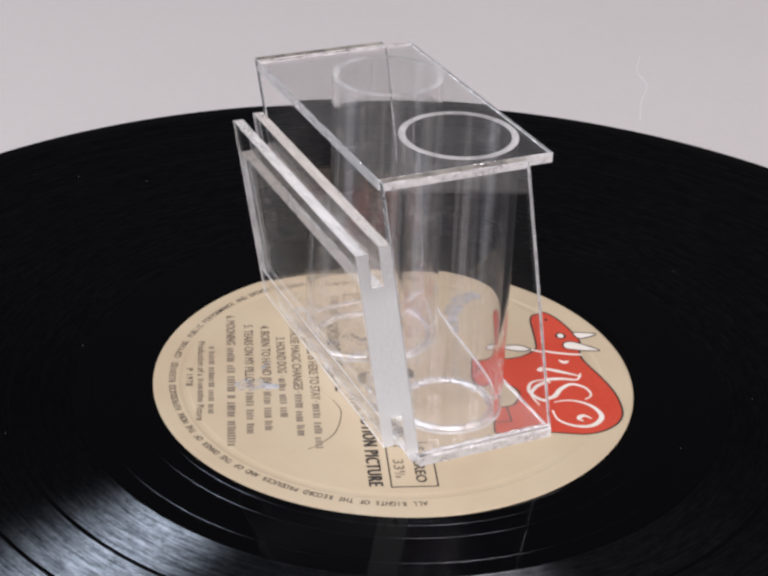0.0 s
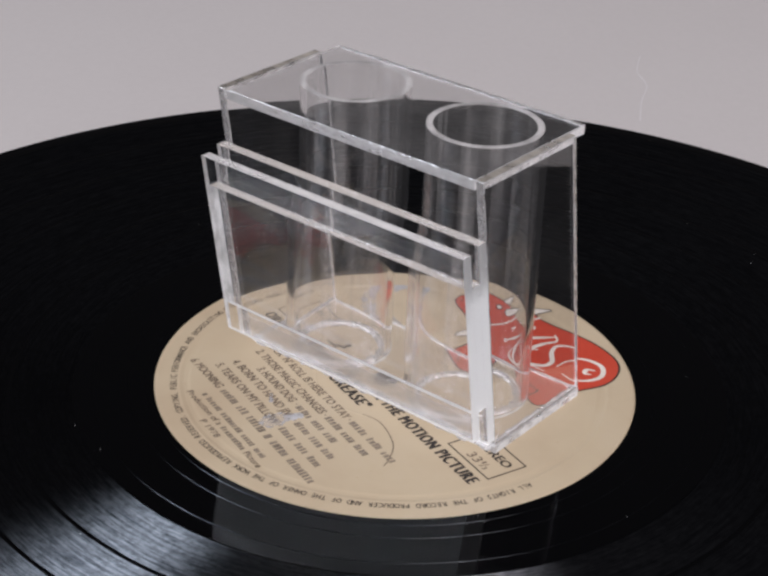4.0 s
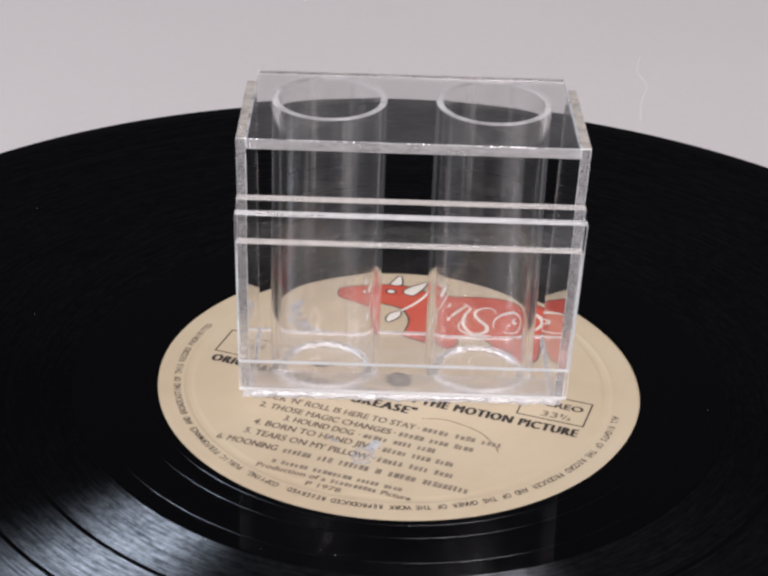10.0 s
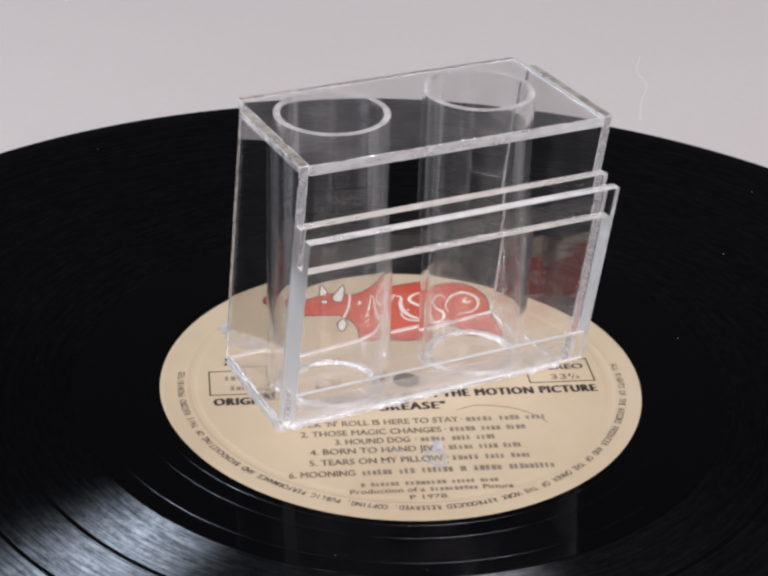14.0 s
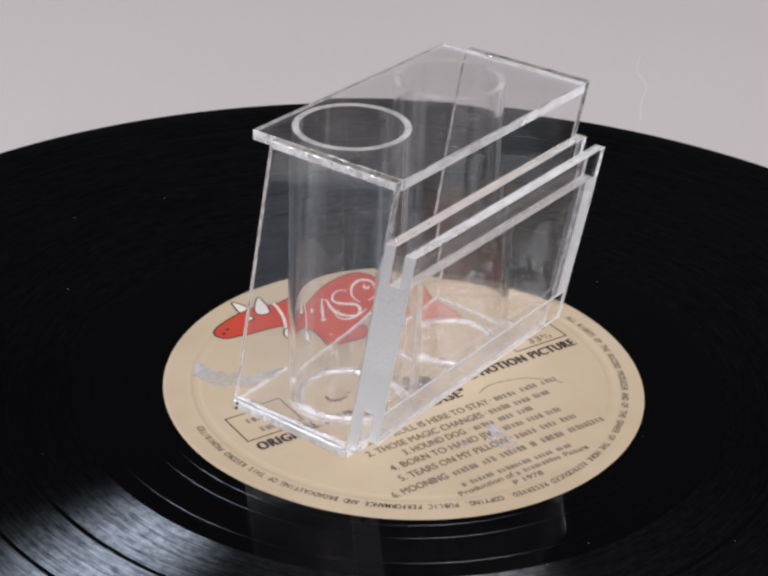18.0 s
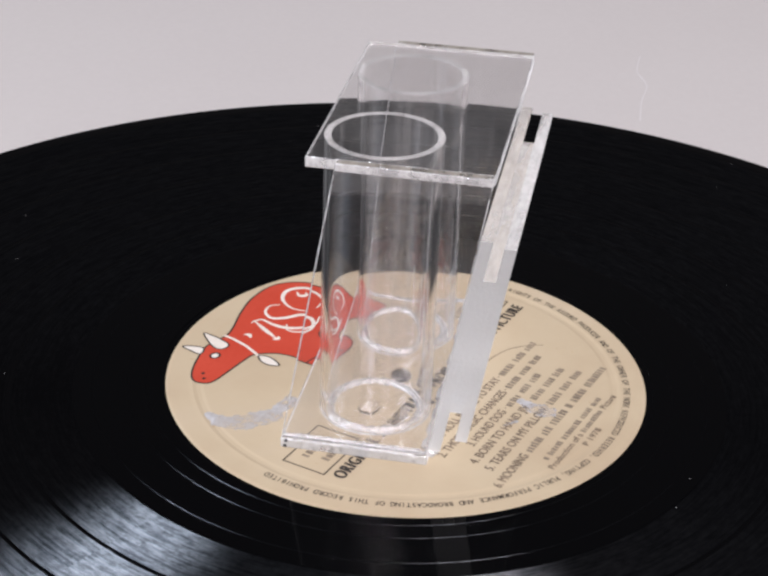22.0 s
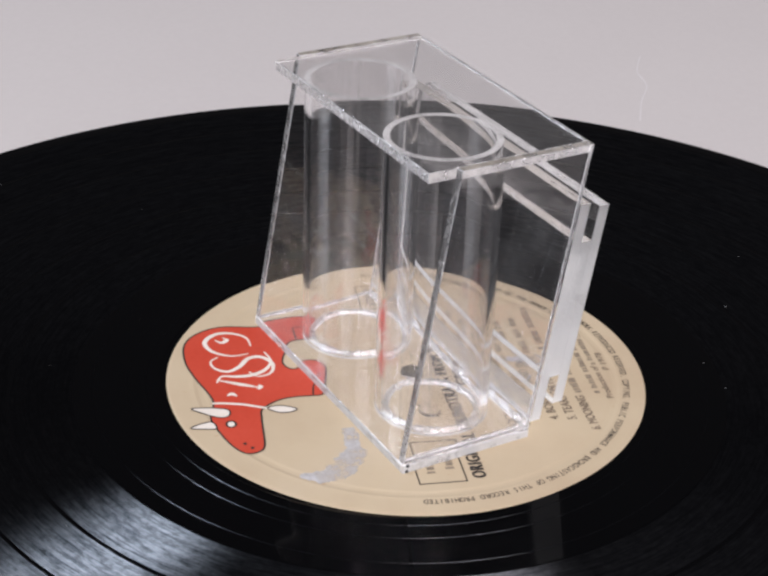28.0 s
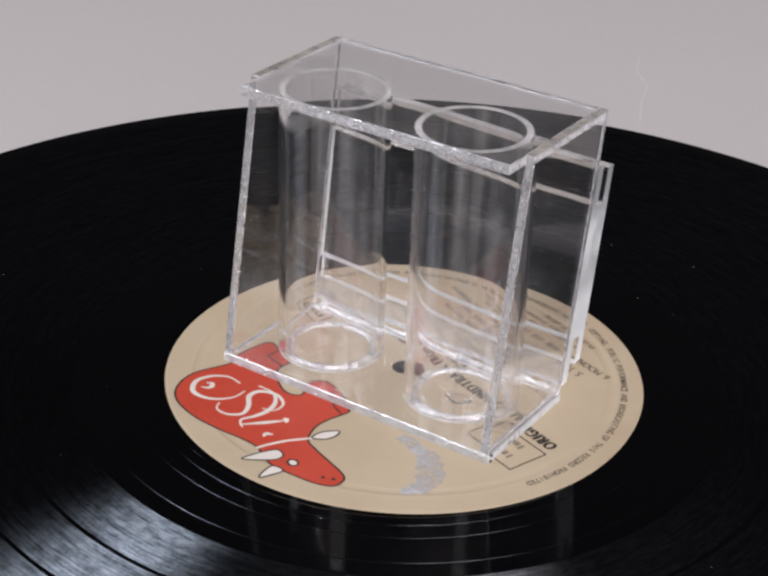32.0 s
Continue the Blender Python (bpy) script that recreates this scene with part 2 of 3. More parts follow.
M_FROST = acrylic("frosted_acrylic_edge", 0.8, 0.3, (0.97, 0.97, 0.97), grain=0.0003, grain_scale=1200.0, sparkle=0.1, mottle=110.0, low=0.35, through_share=0.64, clear_above=0.041, coat=(0.98, 0.965, 0.95))
# the buff coat paints in the cream label reflected inside the edge
M_SLOT_TOP = acrylic("label_tinted_edge", 0.37, 0.16, grain=0.0007, grain_scale=500.0, sparkle=0.2, mottle=230.0, saw=0.2, low=0.2, through_share=0.35, coat=(0.92, 0.83, 0.74))
# lower edges whitened in place of light piped down through the sheets
M_SLOT_FOOT = acrylic("piped_light_foot", 0.9, 0.3, grain=0.0003, grain_scale=700.0, sparkle=0.1, mottle=200.0, saw=0.3, low=0.7, through_share=0.5, coat=(0.96, 0.96, 0.96))
M_GLUED = acrylic("glued_acrylic_edge", 0.8, 0.1, grain=0.0016, grain_scale=300.0, sparkle=0.22, mottle=190.0, saw=0.6, low=0.1, through_share=0.65, coat=(0.95, 0.94, 0.94))
M_GLUE = acrylic("dried_clear_glue", 0.35, 0.06, grain=0.0012, grain_scale=330.0, sparkle=0.2, mottle=260.0, saw=0.4, low=0.35, through_share=0.65)
# beige here is the label's mirror image put into the panel tops' colour
M_PANEL_TOP = acrylic("sawn_panel_top", 0.42, 0.12, grain=0.0004, grain_scale=600.0, sparkle=0.08, mottle=240.0, saw=0.35, low=0.4, through_share=0.6, coat=(0.9, 0.82, 0.71))
# white broken bevels: glints along the corners put into the colour
M_GLINT = acrylic("painted_glint_arris", 0.8, 0.2, grain=0.0008, grain_scale=420.0, sparkle=0.35, mottle=300.0, saw=0.4, low=0.15, through_share=0.65, coat=(0.97, 0.96, 0.96))
M_WELD = weld("solvent_weld")
M_DUST = painted("pale_dust", (0.2, 0.2, 0.2), (0.34, 0.34, 0.34), 100.0, 0.8)
M_THREAD = painted("white_thread", (0.68, 0.65, 0.66), (0.78, 0.75, 0.76), 50.0, 0.8)
M_DARK = painted("dark_dirt", (0.02, 0.02, 0.02), (0.05, 0.05, 0.05), 100.0, 0.8)


# ---- mesh helpers ----
def part(name, bm, mats, parent=None, label="", clear=False):
    me = bpy.data.meshes.new(name)
    bmesh.ops.recalc_face_normals(bm, faces=bm.faces)
    bm.to_mesh(me)
    bm.free()
    for mt in (mats if isinstance(mats, (list, tuple)) else [mats]):
        me.materials.append(mt)
    ob = new(name, me)
    ob.parent = parent
    if label:
        tagged(ob, label)
    if clear:
        ob.visible_shadow = False
    return ob


def lathe(bm, profile, segments, slots, smooth=True):
    """Turn a profile of (radius, height) about z; slots: a material for each stretch of it."""
    rings = []
    for r, z in profile:
        rings.append([bm.verts.new((r * math.cos(2 * math.pi * k / segments), r * math.sin(2 * math.pi * k / segments), z)) for k in range(segments)])
    for i in range(len(rings) - 1):
        for k in range(segments):
            j = (k + 1) % segments
            f = bm.faces.new((rings[i][k], rings[i][j], rings[i + 1][j], rings[i + 1][k]))
            f.material_index, f.smooth = slots[i], smooth
    for ring in rings:
        for k in range(segments):
            e = bm.edges.get((ring[k], ring[(k + 1) % segments]))
            if e:
                e.smooth = False
    return rings


def box(bm, x0, y0, z0, x1, y1, z1, slot=0):
    v = [bm.verts.new((x, y, z)) for z in (z0, z1) for x, y in ((x0, y0), (x1, y0), (x1, y1), (x0, y1))]
    for q in ((3, 2, 1, 0), (4, 5, 6, 7), (0, 1, 5, 4), (1, 2, 6, 5), (2, 3, 7, 6), (3, 0, 4, 7)):
        bm.faces.new([v[i] for i in q]).material_index = slot


# ---- setting: white table top in a plain room ----
TABLE_Z = -2.6 * MM
FLOOR_Z = -0.75
table = tagged(new("table"), "plain white matt table under the turning record", "table")
bm = bmesh.new()
box(bm, -0.17, -0.17, TABLE_Z - 0.03, 0.45, 0.55, TABLE_Z)
bmesh.ops.bevel(bm, geom=list(bm.edges), offset=0.003, segments=2, affect="EDGES")
part("tabletop", bm, M_TABLE, table)
for lx in (-0.13, 0.41):
    for ly in (-0.13, 0.51):
        bm = bmesh.new()
        box(bm, lx - 0.03, ly - 0.03, FLOOR_Z, lx + 0.03, ly + 0.03, TABLE_Z - 0.0301)
        part("leg", bm, M_TABLE, table)
CEILING_Z = 2.2
bm = bmesh.new()
box(bm, WEST_X - 0.1, SOUTH_Y - 0.1, FLOOR_Z - 0.05, 2.7, 2.7, FLOOR_Z)
tagged(part("floor", bm, M_FLOOR), "dark brown floor of the room", "floor", kind="structure")
for nm, b in (("wall_north", (WEST_X, 2.6, FLOOR_Z, 2.6, 2.7, CEILING_Z)), ("wall_east", (2.6, SOUTH_Y - 0.1, FLOOR_Z, 2.7, 2.7, CEILING_Z))):
    bm = bmesh.new()
    box(bm, *b)
    tagged(part(nm, bm, M_WALL), "plain dark grey painted room wall", "wall", kind="structure")


def window_wall(name, window, a0, a1, place):
    """A wall from a0 to a1 with an opening in it, and the window's frame; place turns (along, across, up) into (x, y, z) corners."""
    mid, height, w, h = window
    u0, u1, v0, v1 = mid - w / 2, mid + w / 2, height - h / 2, height + h / 2
    bm = bmesh.new()
    for p0, p1, q0, q1 in ((a0, u0, FLOOR_Z, CEILING_Z), (u1, a1, FLOOR_Z, CEILING_Z), (u0, u1, FLOOR_Z, v0), (u0, u1, v1, CEILING_Z)):
        box(bm, *place(p0, p1, 0.0, 0.1, q0, q1))
    tagged(part(name, bm, M_WALL), "plain dark grey painted wall with an unseen window", "wall", kind="structure")
    frame_ob = tagged(new("window_1" if name == "wall_west" else "fill_window"), "unseen plain window in the room wall", "window", kind="structure")
    t = 0.05
    for p0, p1, q0, q1 in ((u0, u0 + t, v0, v1), (u1 - t, u1, v0, v1), (u0 + t, u1 - t, v0, v0 + t), (u0 + t, u1 - t, v1 - t, v1)):
        bm = bmesh.new()
        box(bm, *place(p0, p1, 0.03, 0.08, q0, q1))
        part("window_frame", bm, M_TABLE, frame_ob)


window_wall("wall_west", WEST_WINDOW, SOUTH_Y - 0.1, 2.7, lambda p0, p1, d0, d1, q0, q1: (WEST_X - d1, p0, q0, WEST_X - d0, p1, q1))
# the south opening is added only to hold the fill lamp
window_wall("wall_south", SOUTH_FILL, WEST_X, 2.6, lambda p0, p1, d0, d1, q0, q1: (p0, SOUTH_Y - d1, q0, p1, SOUTH_Y - d0, q1))
bm = bmesh.new()
box(bm, WEST_X - 0.1, SOUTH_Y - 0.1, CEILING_Z, 2.7, 2.7, CEILING_Z + 0.1)
tagged(part("ceiling", bm, M_WALL), "plain painted ceiling", "ceiling", kind="structure")


def ribbon(bm, pts, width, z, slot=0, thick=0.03):
    """A thin raised stroke along a line of points; width may vary along it."""
    n = len(pts)
    rows = []
    for i, q in enumerate(pts):
        a, b = Vector(pts[max(i - 1, 0)]), Vector(pts[min(i + 1, n - 1)])
        d = (b - a).normalized()
        s = Vector((-d.y, d.x))
        w = (width(i / max(n - 1, 1)) if callable(width) else width) * 0.5
        c = Vector(q)
        rows.append([bm.verts.new((*((c + s * w) * MM), z * MM)), bm.verts.new((*(c * MM), (z + thick) * MM)), bm.verts.new((*((c - s * w) * MM), z * MM))])
    for i in range(n - 1):
        for k in (0, 1):
            bm.faces.new((rows[i][k], rows[i][k + 1], rows[i + 1][k + 1], rows[i + 1][k])).material_index = slot


def smooth_line(ctrl, per=6, closed=False):
    """A smooth line through a few control points."""
    n = len(ctrl)
    out = []
    for i in range(n if closed else n - 1):
        if closed:
            p0, p1, p2, p3 = (Vector(ctrl[(i + k) % n]) for k in (-1, 0, 1, 2))
        else:
            p0, p1, p2, p3 = (Vector(ctrl[min(max(i + k, 0), n - 1)]) for k in (-1, 0, 1, 2))
        for s in range(per):
            t = s / per
            q = 0.5 * ((2 * p1) + (p2 - p0) * t + (2 * p0 - 5 * p1 + 4 * p2 - p3) * t * t + (3 * p1 - p0 - 3 * p2 + p3) * t ** 3)
            out.append((q.x, q.y))
    if not closed:
        out.append(tuple(ctrl[-1]))
    return out


def filled(bm, outline, z, thick=0.05, slot=0):
    top = [bm.verts.new((x * MM, y * MM, z * MM + thick * MM)) for x, y in outline]
    low = [bm.verts.new((x * MM, y * MM, z * MM)) for x, y in outline]
    for tri in tessellate_polygon([[Vector((x, y, 0)) for x, y in outline]]):
        bm.faces.new([top[i] for i in tri]).material_index = slot
    n = len(top)
    for i in range(n):
        bm.faces.new((top[i], low[i], low[(i + 1) % n], top[(i + 1) % n])).material_index = slot


# a short pale thread on the table
bm = bmesh.new()
line = smooth_line([(71.9, 203), (69.6, 190), (71.2, 178), (68.3, 165), (66.3, 150)], 8)
for i in range(len(line) - 1):
    a, b = line[i], line[i + 1]
    ring = [[bm.verts.new(((q[0] + 0.1 * math.cos(s)) * MM, q[1] * MM, TABLE_Z + (0.03 + 0.04 * math.sin(s)) * MM)) for s in (0, 1.57, 3.14, 4.71)] for q in (a, b)]
    for k in range(4):
        bm.faces.new((ring[0][k], ring[0][(k + 1) % 4], ring[1][(k + 1) % 4], ring[1][k]))
tagged(part("thread", bm, M_THREAD), "short pale thread lying on the white table", "thread")

# ---- the record ----
rec_profile, rec_slots = [(2.6, -2.4), (2.6, -0.12)], [1]


def ring_to(r, z, slot):
    rec_profile.append((r, z))
    rec_slots.append(slot)


ring_to(49.9, -0.12, 1)
ring_to(50.2, -0.02, 1)
for r in (52.6, 56.4, 63.6):
    ring_to(r - 0.07, -0.02, 1)
    ring_to(r, -0.027, 0)
    ring_to(r + 0.07, -0.02, 0)
ring_to(67.3, -0.02, 1)
ring_to(67.6, -0.06, 1)
for r in (80.3, 92.1, 106.0, 119.5, 133.0):
    ring_to(r - 0.45, -0.06, 0)
    ring_to(r - 0.3, -0.085, 1)
    ring_to(r + 0.3, -0.085, 1)
    ring_to(r + 0.45, -0.06, 1)
ring_to(145.0, -0.06, 0)
ring_to(146.4, -0.02, 1)
ring_to(149.6, -0.05, 1)
ring_to(150.4, -0.6, 1)
ring_to(150.6, -1.2, 1)
ring_to(150.0, -2.0, 1)
ring_to(149.0, -2.5, 1)
ring_to(2.6, -2.5, 1)
bm = bmesh.new()
lathe(bm, [(r * MM, z * MM) for r, z in rec_profile], 300, rec_slots)
record = tagged(part("record", bm, [M_GROOVE, M_SMOOTH]), "black vinyl long-playing record with a cream paper label", "record")

# label: its centre lies a little off the axis about which the record turns
LABEL_TURN = 11.3
bm = bmesh.new()
lab = [(2.7, -0.12), (2.9, 0.0), (16.0, 0.0), (16.4, 0.05), (16.8, 0.0), (42.2, 0.0), (42.9, -0.07), (43.7, -0.07), (44.5, 0.03), (45.4, 0.0), (49.6, 0.0), (50.0, -0.1)]
lathe(bm, [(r * MM, z * MM) for r, z in lab], 160, [0] * (len(lab) - 1))
label_disc = part("label", bm, M_PAPER, record, "aged cream paper centre label with black print and a red emblem")
label_disc.matrix_local = pose(0.49 * MM, -1.44 * MM, 0, 0, 0, LABEL_TURN)


def glyphs(text, bold=0.0, spacing=1.0):
    """The outline mesh of a line of text in the built-in font."""
    cu = bpy.data.curves.new("writing", "FONT")
    cu.body, cu.size, cu.offset, cu.space_character, cu.resolution_u = text, 1.0, bold, spacing, 3
    ob = new("writing", cu)
    me = bpy.data.meshes.new_from_object(ob.evaluated_get(bpy.context.evaluated_depsgraph_get()))
    bpy.data.objects.remove(ob)
    bpy.data.curves.remove(cu)
    return me


def print_line(text, x0, x1, base, cap, ink, bold=0.0, name="printed_line", spacing=1.0):
    """A printed line from x0 to x1; bold: the width in mm that its strokes gain."""
    src = glyphs(text, 0.0, spacing)
    co = np.array([v.co for v in src.vertices])
    polys = [tuple(p.vertices) for p in src.polygons]
    bpy.data.meshes.remove(src)
    a, b = co[:, 0].min(), co[:, 0].max()
    verts, faces = [], []
    for k, dx in enumerate((0.0, 0.5 * bold, bold) if bold else (0.0,)):
        n = len(verts)
        for x, y, _ in co:
            verts.append(((x0 + (x - a) / (b - a) * (x1 - bold - x0) + dx) * MM, (base + y / 0.7 * cap + 0.04 * k) * MM, (0.05 + 0.004 * k) * MM))
        faces += [tuple(n + i for i in f) for f in polys]
    me = bpy.data.meshes.new(name)
    me.from_pydata(verts, [], faces)
    me.materials.append(ink)
    ob = new(name, me)
    ob.parent = label_disc
    tagged(ob, "line of small black printed letters", kind="stuff")


BAR_MESH = bmesh.new()
BAR_RND = random.Random(11)


def bars(spans, base, cap, letter=0.0):
    """Small plain bars in place of writing that is not lettered."""
    for a, b in spans:
        n = max(1, round((b - a) / letter)) if letter else 1
        for k in range(n):
            x0, x1 = a + (b - a) * k / n, a + (b - a) * (k + BAR_RND.uniform(0.5, 0.86)) / n
            box(BAR_MESH, x0 * MM, base * MM, 0.01 * MM, (x1 if letter else b) * MM, (base + cap * BAR_RND.uniform(0.75, 1.0)) * MM, 0.05 * MM)


def words(x0, x1, widths, gap=0.7):
    s = (x1 - x0 + gap) / sum(w + gap for w in widths)
    out, x = [], x0
    for w in widths:
        out.append((x, x + w * s))
        x += (w + gap) * s
    return out


print_line("ORIGINAL SOUNDTRACK FROM THE MOTION PICTURE", -39.3, 40.0, -8.1, 2.7, M_INK, 0.42, "printed_title", 1.16)
print_line('"GREASE"', -8.0, 7.6, -12.4, 2.7, M_INK, 0.42, "printed_title", 1.16)
print_line("1. ROCK 'N' ROLL IS HERE TO STAY", -26.5, 9.3, -17.5, 1.9, M_INK_PALE, 0.14)
print_line("2. THOSE MAGIC CHANGES", -22.7, 5.3, -20.9, 1.9, M_INK_PALE, 0.14)
print_line("3. HOUND DOG", -16.2, -1.4, -24.0, 1.9, M_INK_PALE, 0.14)
print_line("4. BORN TO HAND JIVE", -21.4, 4.0, -27.2, 1.9, M_INK_PALE, 0.14)
print_line("5. TEARS ON MY PILLOW", -21.8, 4.2, -30.8, 1.9, M_INK_PALE, 0.14)
print_line("6. MOONING", -26.0, -13.3, -34.6, 1.9, M_INK_PALE, 0.14)
for x0, x1, y in ((10.4, 27.6, -17.5), (6.6, 22.6, -20.9), (0.3, 16.0, -24.0), (5.4, 20.6, -27.2), (5.6, 21.8, -30.8)):
    bars([(x0 - 0.7, x0 - 0.1)], y + 0.8, 0.35, 0.95)
    bars(words(x0 + 0.4, x1, (4.0, 3.0, 3.0), 0.8), y + 0.1, 1.6, 1.05)
bars(words(-12.0, 25.7, (4.8, 2.6, 5.0, 1.2, 4.6, 7.4), 1.0), -34.5, 1.7, 1.05)
bars(words(-12.7, 13.7, (1.0, 5.6, 8.0, 4.5, 3.6), 0.9), -38.3, 1.25, 0.95)
print_line("Production of a", -15.0, -0.8, -40.6, 1.4, M_INK_PALE, 0.08)
bars([(0.2, 9.4)], -40.5, 1.25, 0.95)
print_line("Picture", 10.2, 16.0, -40.6, 1.4, M_INK_PALE, 0.08)
print_line("P 1978", -4.0, 3.0, -42.9, 1.3, M_INK_PALE, 0.08)


def frame_box(x0, y0, x1, y1):
    bm = bmesh.new()
    w = 0.28
    for b in ((x0, y0, x1, y0 + w), (x0, y1 - w, x1, y1), (x0, y0, x0 + w, y1), (x1 - w, y0, x1, y1)):
        box(bm, b[0] * MM, b[1] * MM, 0.01 * MM, b[2] * MM, b[3] * MM, 0.04 * MM)
    part("printed_frame", bm, M_INK, label_disc)


frame_box(26.4, -4.0, 40.4, 5.1)
frame_box(-40.0, -4.2, -26.6, 5.2)
print_line("STEREO", 28.0, 39.0, 1.0, 2.0, M_INK, 0.2)
print_line("33", 31.2, 34.6, -2.9, 2.0, M_INK_PALE, 0.1)
print_line("1", 35.1, 35.6, -1.9, 1.0, M_INK_PALE, 0.1)
print_line("/", 35.6, 36.5, -2.9, 2.0, M_INK_PALE)
print_line("3", 36.5, 37.3, -2.9, 1.0, M_INK_PALE, 0.1)
bars([(-36.6, -30.6)], 1.4, 1.8, 1.2)
bars([(-35.6, -32.1)], -2.5, 1.8, 1.2)
tagged(part("worn_print", BAR_MESH, M_INK_FAINT, label_disc), "rows of small worn printed bars", kind="stuff")


def print_round(text, radius, start, end, cap):
    """Writing round the label's edge, clockwise, with its feet to the middle."""
    n = len(text)
    verts, faces = [], []
    for i, ch in enumerate(text):
        if ch == " ":
            continue
        me = glyphs(ch, 0.012)
        a = radians(start + (end - start) * (i + 0.5) / n)
        co = [v.co.copy() for v in me.vertices]
        if co:
            mid = 0.5 * (min(c.x for c in co) + max(c.x for c in co))
            k = len(verts)
            for c in co:
                lx, ly = (c.x - mid) * cap * 1.05, radius + c.y / 0.7 * cap
                verts.append(((ly * math.cos(a) + lx * math.sin(a)) * MM, (ly * math.sin(a) - lx * math.cos(a)) * MM, 0.05 * MM))
            faces += [tuple(k + j for j in f.vertices) for f in me.polygons]
        bpy.data.meshes.remove(me)
    me = bpy.data.meshes.new("printed_edge_line")
    me.from_pydata(verts, [], faces)
    me.materials.append(M_INK)
    ob = new("printed_edge_line", me)
    ob.parent = label_disc
    tagged(ob, "ring of small black printed letters", kind="stuff")


print_round("ALL RIGHTS OF THE RECORD PRODUCER AND OF THE OWNER OF THE WORK REPRODUCED RESERVED. COPYING, PUBLIC PERFORMANCE AND BROADCASTING OF THIS RECORD PROHIBITED",
            45.1, 3.0, -187.0, 1.35)

# the red emblem, as plain shapes
body = smooth_line([(23.0, 29.0), (23.9, 37.0), (21.4, 42.4), (17.0, 45.2), (10.2, 45.5), (3.6, 44.0), (-2.9, 41.7), (-6.8, 41.0), (-12.3, 42.0), (-17.8, 40.6),
                    (-22.8, 38.5), (-25.4, 36.2), (-25.0, 33.6), (-23.1, 32.5), (-18.0, 32.2), (-13.4, 32.0), (-10.0, 31.4), (-7.2, 28.0), (-6.3, 24.4), (-6.3, 21.0),
                    (-6.2, 19.0), (-5.0, 18.1), (-2.8, 17.7), (0.2, 17.1), (3.0, 16.9), (5.2, 18.0), (5.8, 20.8), (4.5, 23.2), (5.8, 24.8), (8.0, 25.2), (11.0, 24.4),
                    (13.6, 23.0), (14.3, 21.2), (14.5, 19.6), (15.6, 18.7), (17.8, 18.4), (20.6, 18.0), (22.8, 17.7), (24.1, 18.3), (24.4, 20.4), (23.8, 24.4)], 5, True)
bm = bmesh.new()
filled(bm, body, 0.0, 0.04)
part("emblem_body", bm, M_RED, label_disc, "flat red printed emblem shape")
bm = bmesh.new()
ribbon(bm, body + body[:1], 0.4, 0.06, thick=0.005)
part("emblem_outline", bm, M_INK, label_disc)
leaf = {"horn": [[(-8.3, 45.6), (-8.2, 43.0), (-8.7, 40.2), (-9.6, 38.2), (-11.6, 38.3), (-12.2, 40.0), (-10.8, 42.6)],
                 [(-15.3, 46.2), (-14.0, 44.2), (-13.6, 41.9), (-16.0, 41.2), (-15.9, 43.8)]],
        "ear": [[(-9.9, 30.4), (-9.2, 28.6), (-9.6, 26.6), (-10.9, 24.6), (-11.9, 26.2), (-11.6, 28.6)]]}
for kind, shapes in leaf.items():
    for ctrl in shapes:
        o = smooth_line(ctrl, 5, True)
        bm = bmesh.new()
        filled(bm, o, 0.05, 0.03)
        part("emblem_" + kind, bm, M_WHITE_INK, label_disc)
        bm = bmesh.new()
        ribbon(bm, o + o[:1], 0.36, 0.095, thick=0.005)
        part("emblem_outline", bm, M_INK, label_disc)
bm = bmesh.new()
ribbon(bm, smooth_line([(-6.7, 41.3), (-7.0, 38.6), (-7.9, 35.0), (-9.0, 32.4), (-9.9, 30.4)], 6), 0.7, 0.06)
part("emblem_band", bm, M_WHITE_INK, label_disc)
bm = bmesh.new()
filled(bm, [(-14.8 + 0.9 * math.cos(a), 38.2 + 0.7 * math.sin(a)) for a in (k * 0.628 for k in range(10))], 0.05, 0.03)
part("emblem_eye", bm, M_WHITE_INK, label_disc)
bm = bmesh.new()
eye = [(-14.8 + 1.15 * math.cos(k * 0.45), 38.2 + 0.95 * math.sin(k * 0.45)) for k in range(15)]
ribbon(bm, eye, 0.45, 0.085, thick=0.005)
part("emblem_outline", bm, M_INK, label_disc)
for nx, ny in ((-22.0, 36.2), (-23.6, 34.9)):
    bm = bmesh.new()
    filled(bm, [(nx + 0.45 * math.cos(a), ny + 0.4 * math.sin(a)) for a in (k * 0.785 for k in range(8))], 0.05, 0.02)
    part("emblem_nostril", bm, M_INK, label_disc)
for ends in ([(19.6, 21.6), (20.0, 18.4)], [(14.4, 21.4), (19.6, 21.6)], [(-6.0, 20.6), (-2.4, 20.0), (0.4, 18.2)]):
    bm = bmesh.new()
    ribbon(bm, smooth_line(ends, 6), 0.36, 0.06, thick=0.005)
    part("emblem_outline", bm, M_INK, label_disc)
swell = lambda s: 0.36 + 0.72 * math.sin(math.pi * s) ** 2
